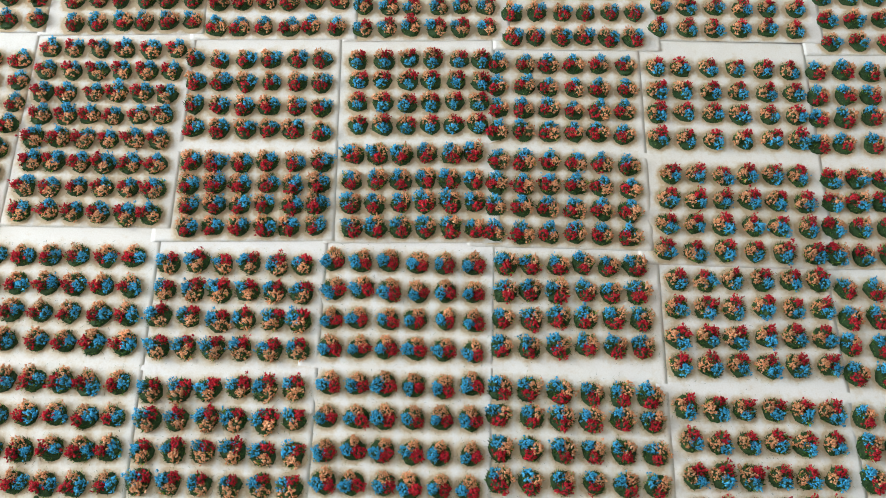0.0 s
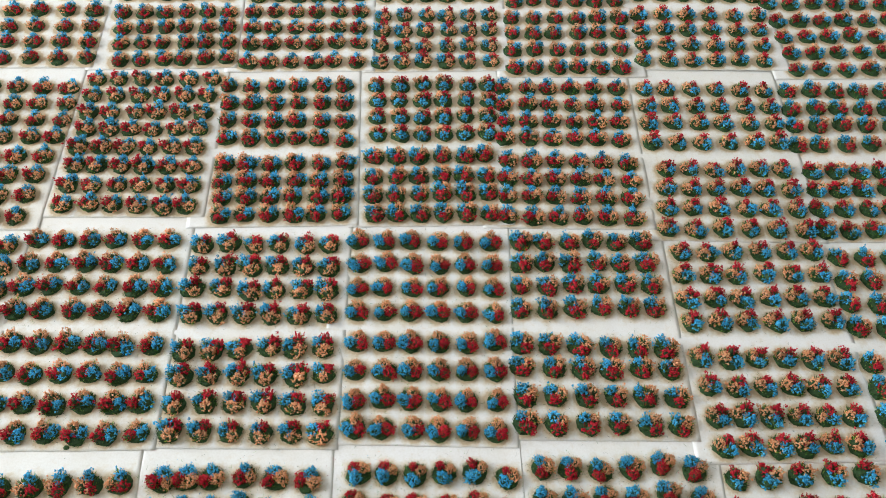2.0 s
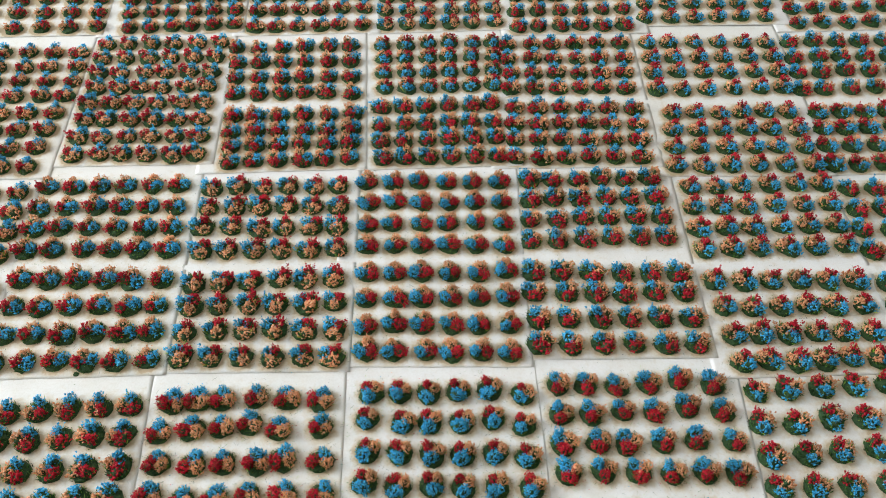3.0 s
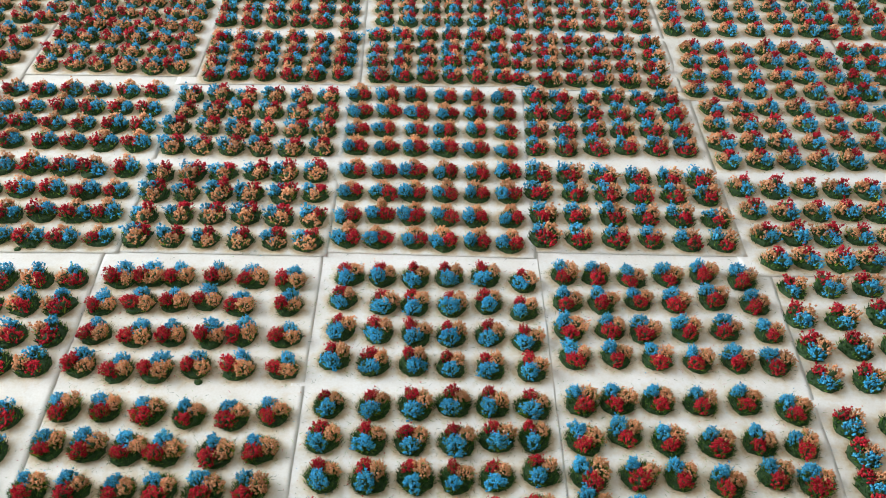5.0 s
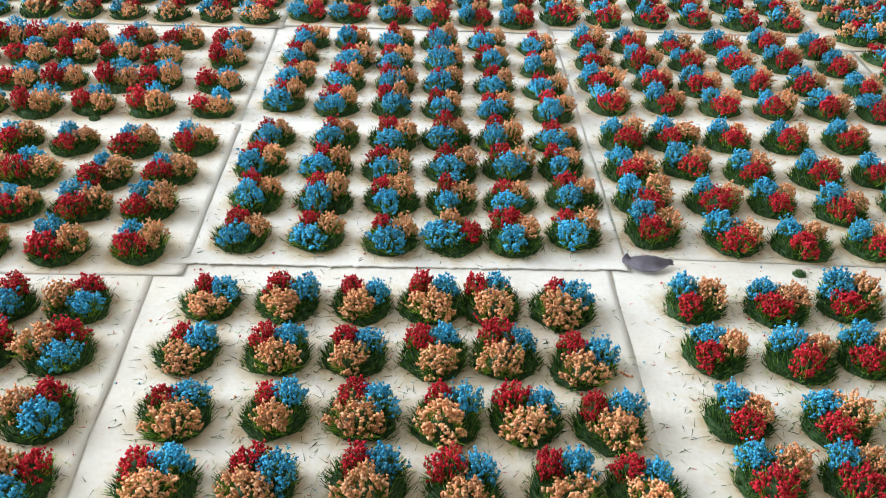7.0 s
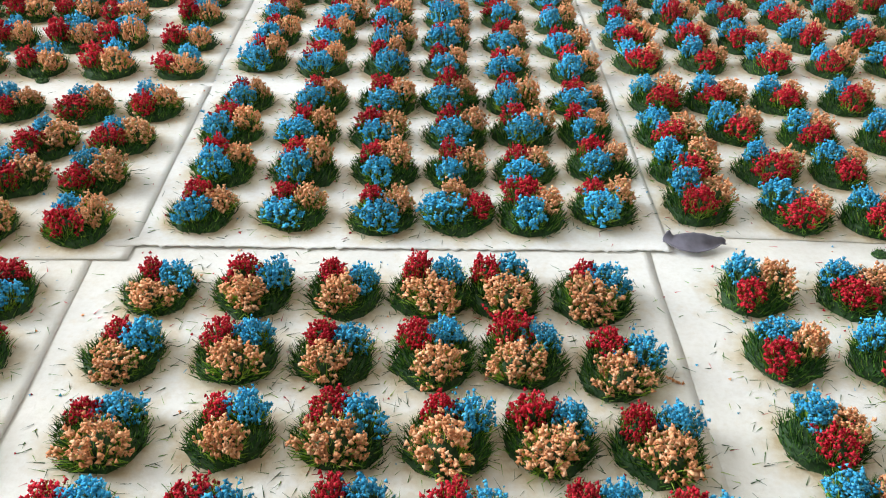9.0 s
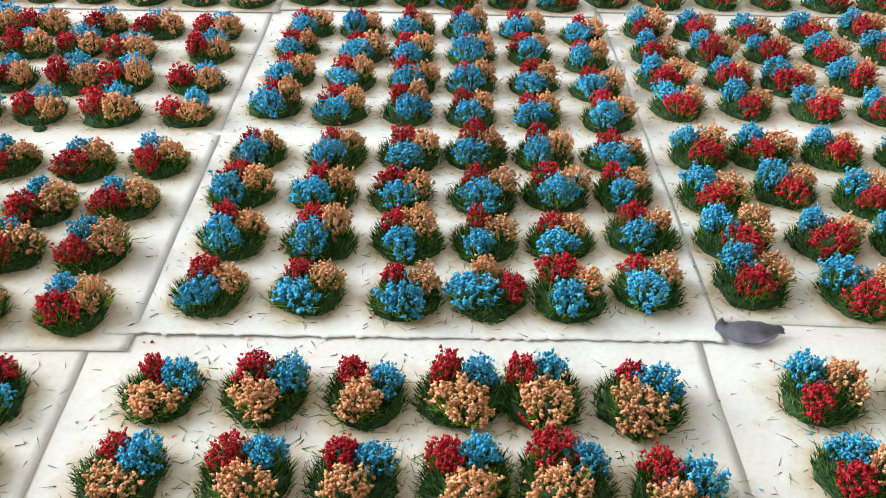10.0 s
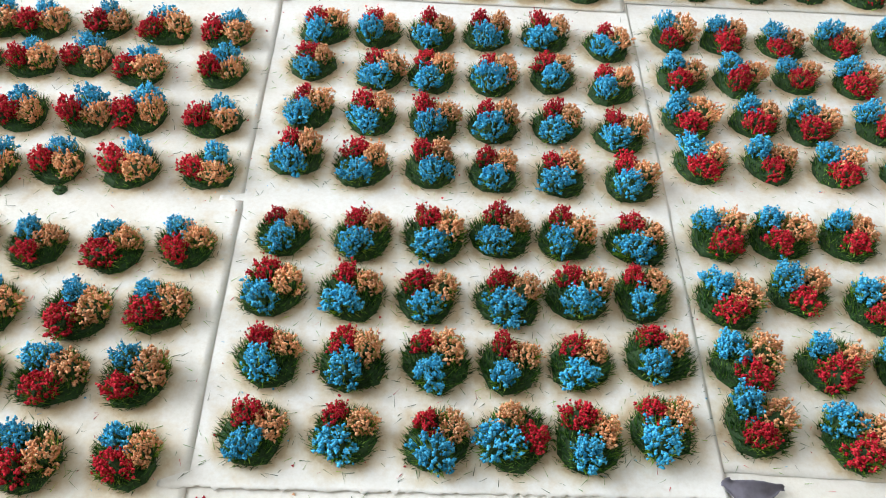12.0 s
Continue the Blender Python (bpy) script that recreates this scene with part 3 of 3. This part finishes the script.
sheet([[(31.2, -33.7), (45.1, -32.4), (60.9, -31.0), (77.4, -30.9), (94.4, -28.8), (112.6, -32.1)],
       [(31.4, -51.8), (46.7, -47.8), (62.8, -50.4), (80.2, -50.2), (96.3, -48.2), (111.8, -48.7)],
       [(32.5, -67.4), (50.1, -65.9), (65.1, -65.4), (81.1, -67.6), (99.0, -62.4), (113.2, -64.8)],
       [(32.7, -80.8), (51.5, -82.6), (67.0, -83.5), (83.8, -82.1), (98.7, -81.9), (113.9, -81.1)]],
      1, 4, (-95, 125, 20), near=True, margins=(16, 12, 22, 9))
sheet([(127.5, 37.8), (214.0, 46.1), (128.8, -15.2), (216.9, -7.5)],
      2, 5, (110, -90, 20))
sheet([(132.3, -38.0), (215.6, -31.0), (134.4, -77.4), (221.1, -70.6)],
      1, 5, (110, -90, 20))
sheet([(-165.7, -126.5), (-88.6, -119.9), (-152.4, -172.5), (-82.1, -167.4)],
      0, 2, (70, -70, 180), near=True, lift=0.25, margins=(10, 10.5, 22, 80))
sheet([[(-62.8, -116.1), (-47.1, -114.8), (-31.7, -114.4), (-17.4, -113.2), (-5.1, -112.2), (9.8, -112.9)],
       [(-63.1, -132.4), (-45.9, -131.5), (-31.0, -131.0), (-15.6, -129.7), (-2.1, -128.6), (12.5, -130.4)],
       [(-60.5, -149.1), (-43.1, -147.8), (-27.7, -147.0), (-12.7, -146.9), (1.3, -145.8), (16.2, -146.1)],
       [(-59.2, -165.2), (-42.5, -164.0), (-24.8, -162.7), (-9.2, -162.8), (7.3, -161.6), (20.2, -160.6)]],
      0, 3, (130, 40, -90), near=True, margins=(20, 9, 22, 80), lift=0.16, sizes=(0.85, 0.95, 1.15))
sheet([[(37.8, -108.6), (55.0, -108.1), (71.0, -105.7), (87.1, -105.4), (104.3, -103.9), (121.6, -102.5)],
       [(38.7, -125.0), (55.5, -125.3), (69.8, -123.3), (85.8, -122.9), (102.8, -121.5), (119.9, -120.1)],
       [(39.7, -142.9), (57.1, -142.9), (73.0, -141.7), (89.5, -140.5), (106.2, -139.2), (122.9, -137.9)],
       [(42.2, -156.6), (56.8, -156.1), (73.2, -155.6), (89.5, -154.4), (105.9, -153.2), (122.5, -151.9)]],
      0, 4, (-110, 120, 20), near=True, margins=(20, 10, 22, 80))

# ---- laying the sheets: two halves of four rows make one paper, the foremost papers run on past the view ----
LAID = []


def lay(halves):
    rows = [row for h in halves for row in h[0]]
    _, half, column, _, near, *_, more = halves[-1]
    paper = Sheet(rows, 0.17 * half + 0.08 * (6 - column), **more)
    # tan deepens far off and far left, painting the weaker light there too
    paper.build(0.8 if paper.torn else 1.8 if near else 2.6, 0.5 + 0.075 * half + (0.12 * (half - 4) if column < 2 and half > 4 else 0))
    LAID.append(paper)
    for part_rows, half, column, angles, near, drift, turned, first, sizes, _ in halves:
        spots = []
        for r, row in enumerate(part_rows):
            for c, (x, y) in enumerate(row if r >= first else []):
                spots.append((x * MM, y * MM, paper.on(x, y) * MM, random.gauss(0, drift), turned.get((r, c), angles), sizes))
        if near:
            for x, y, z, jitter, use, grow in spots:
                flower_tuft(x, y, z, use, grow, jitter, *(near_meshes if half < 2 else mid_meshes))
        else:
            tuft_stuff(spots, *((FAR_PADS, FAR_HEADS) if half < 6 else (DISTANT_PADS, DISTANT_HEADS)), "rows of small grass tufts with red, blue and peach blossoms")


while HALVES:
    count = 1 if HALVES[0][1] == 0 else 2
    lay(HALVES[:count])
    del HALVES[:count]

# ---- small things on the paper ----
def under(x, y):
    """The height of the topmost paper at a place, and whether there is any."""
    best = None
    for p in LAID:
        d = np.array((x, y)) - p.mid
        a, b = float(d @ p.ex), float(d @ p.ey)
        if p.x0 < a < p.x1 and p.y0 < b < p.y1:
            z = p.height(a, b)
            best = z if best is None else max(best, z)
    return best


def loose_fibres(count, sheets, mat, name, label, length):
    """Stray fibres that lie on the paper, thickest close to the tufts that shed them."""
    root, tip = [], []
    while len(root) < count:
        sx, sy = random.choice(random.choice(sheets).spots)
        a, r = rng.uniform(0, 2 * math.pi), 6.5 + abs(rng.normal(0, 3.2))
        x, y = sx + r * math.cos(a), sy + r * math.sin(a)
        a, h = rng.uniform(0, 2 * math.pi), rng.uniform(*length)
        bx, by = x + h * math.cos(a), y + h * math.sin(a)
        z, zb = under(x, y), under(bx, by)
        if z is None or zb is None or abs(zb - z) > 0.2:
            continue
        root.append((x, y, z + 0.06))
        tip.append((bx, by, zb + 0.06 + rng.uniform(0, 0.3)))
    v, f = spikes(np.array(root), np.array(tip), rng.uniform(0.045, 0.09, count))
    tagged(new(name, mesh_of(name, v * MM, f, [mat])), label, "loose fibres", kind="stuff")


close = [p for p in LAID if p.mid[1] < 45 and -175 < p.mid[0] < 140]
farther = [p for p in LAID if 45 < p.mid[1] < 200 and abs(p.mid[0]) < 250]
loose_fibres(6000, close, M_GRASS, "loose_grass_fibre", "dark green grass fibres strewn over the paper", (1.0, 2.8))
loose_fibres(2600, farther, M_GRASS, "loose_far_fibre", "dark green grass fibres strewn over the paper", (1.0, 2.8))
loose_fibres(1300, close, M_STEM, "loose_green_fibre", "pale green grass fibres strewn over the paper", (0.8, 2.2))
loose_fibres(650, close, M_RED, "loose_red_fibre", "stray red fibres on the paper", (0.4, 2.0))
loose_fibres(350, close, M_BLUE, "loose_blue_fibre", "stray blue fibres on the paper", (0.3, 1.2))


def foam_dust(count, mat, name, label):
    """Crumbs of foam dropped on the paper."""
    at = []
    while len(at) < count:
        x, y = rng.uniform(-165, 125), rng.uniform(-170, 45)
        z = under(x, y)
        if z is not None:
            at.append((x, y, z + 0.12))
    v, f = crumbs(np.array(at), rng.uniform(0.12, 0.3, count))
    tagged(new(name, mesh_of(name, v * MM, f, [mat])), label, "foam dust", kind="stuff")


foam_dust(160, M_RED, "red_foam_dust", "fine red foam crumbs dropped on the paper")
foam_dust(140, M_BLUE, "blue_foam_dust", "fine blue foam crumbs dropped on the paper")
foam_dust(120, M_PEACH, "peach_foam_dust", "fine peach foam crumbs dropped on the paper")


def stray_clump(x, y, size):
    """A tiny grass clump fallen beside the tufts."""
    v, f = grass_pad(90)
    ob = new("stray_grass_clump", mesh_of("stray_grass_clump", v * MM * (1, 1, 1.2), f, [M_GRASS, M_MAT], np.arange(len(f)) < MOUND))
    ob.matrix_basis = Matrix.Translation((x * MM, y * MM, (under(x, y) or 0.2) * MM)) @ Matrix.Scale(size, 4)
    tagged(ob, "tiny stray clump of dark green grass on paper", "grass clump")


stray_clump(-117.7, -34.2, 0.26)
stray_clump(64.1, -94.0, 0.24)
stray_clump(-219.3, 36.8, 0.24)


def stray_strand(points, mat, label):
    """A long curled strand of foam-coated fibre."""
    path = [Vector(p) for p in points]
    at = []
    for a, b in zip(path, path[1:]):
        n = max(3, round((b - a).length / 0.28))
        at += [tuple(a.lerp(b, k / n) + Vector(rng.normal(0, 0.08, 3))) for k in range(n)]
    v, f = crumbs(np.array(at), rng.uniform(0.2, 0.36, len(at)))
    tagged(new("stray_strand", mesh_of("stray_strand", v * MM, f, [mat])), label, "strand")


stray_strand([(-8.4, -117.8, 3.0), (-7.2, -118.6, 1.6), (-5.6, -119.8, 0.6), (-4.8, -121.5, 0.9)], M_RED, "thin curled red strand lying beside a tuft")
stray_strand([(17.6, -130.5, 0.8), (19.6, -130.9, 0.9), (21.2, -131.5, 0.6), (22.4, -131.9, 0.5)], M_PEACH, "thin peach strand lying beside a tuft")


def paper_curl():
    """The torn corner of a sheet that has curled over, grey-violet inside."""
    z0, v, f, nu, nv = (under(22, -92) or 0.5) - 0.1, [], [], 24, 12
    for i in range(nu + 1):
        u = i / nu
        reach = 0.8 + 3.6 * math.sin(math.pi * min(1, max(0, u * 1.15 - 0.05))) ** 0.7 * (1.1 - 0.4 * u)
        horn = 1.7 * math.exp(-((u - 0.07) / 0.05) ** 2) + 0.5 * math.exp(-((u - 0.93) / 0.06) ** 2)
        for j in range(nv + 1):
            w = j / nv
            y = -93.2 - reach * w + 0.3 * noise.noise((u * 14, w, 4)) * (j == nv)
            z = z0 + 0.25 + 1.5 * (1 - w) ** 1.7 * (0.4 + math.sin(math.pi * u)) + 0.5 * w ** 4 + horn * (1 - w) ** 5
            if j == 0:
                z += 0.25 * noise.noise((u * 30, 0, 5))
            v.append((24.5 + 11.5 * u + 0.25 * noise.noise((u * 9, w * 2, 8)), y, z))
    row = nv + 1
    for i in range(nu):
        for j in range(nv):
            a = i * row + j
            f.append((a, a + 1, a + row + 1, a + row))
    me = mesh_of("torn_paper_curl", np.array(v) * MM, f, [M_FLAP])
    me.polygons.foreach_set("use_smooth", np.ones(len(f), bool))
    ob = new("torn_paper_curl", me)
    thick = ob.modifiers.new("thick", "SOLIDIFY")
    thick.thickness, thick.offset = 0.00015, 0
    tagged(ob, "curled torn corner of paper showing its grey-violet inside", "paper scrap")


paper_curl()
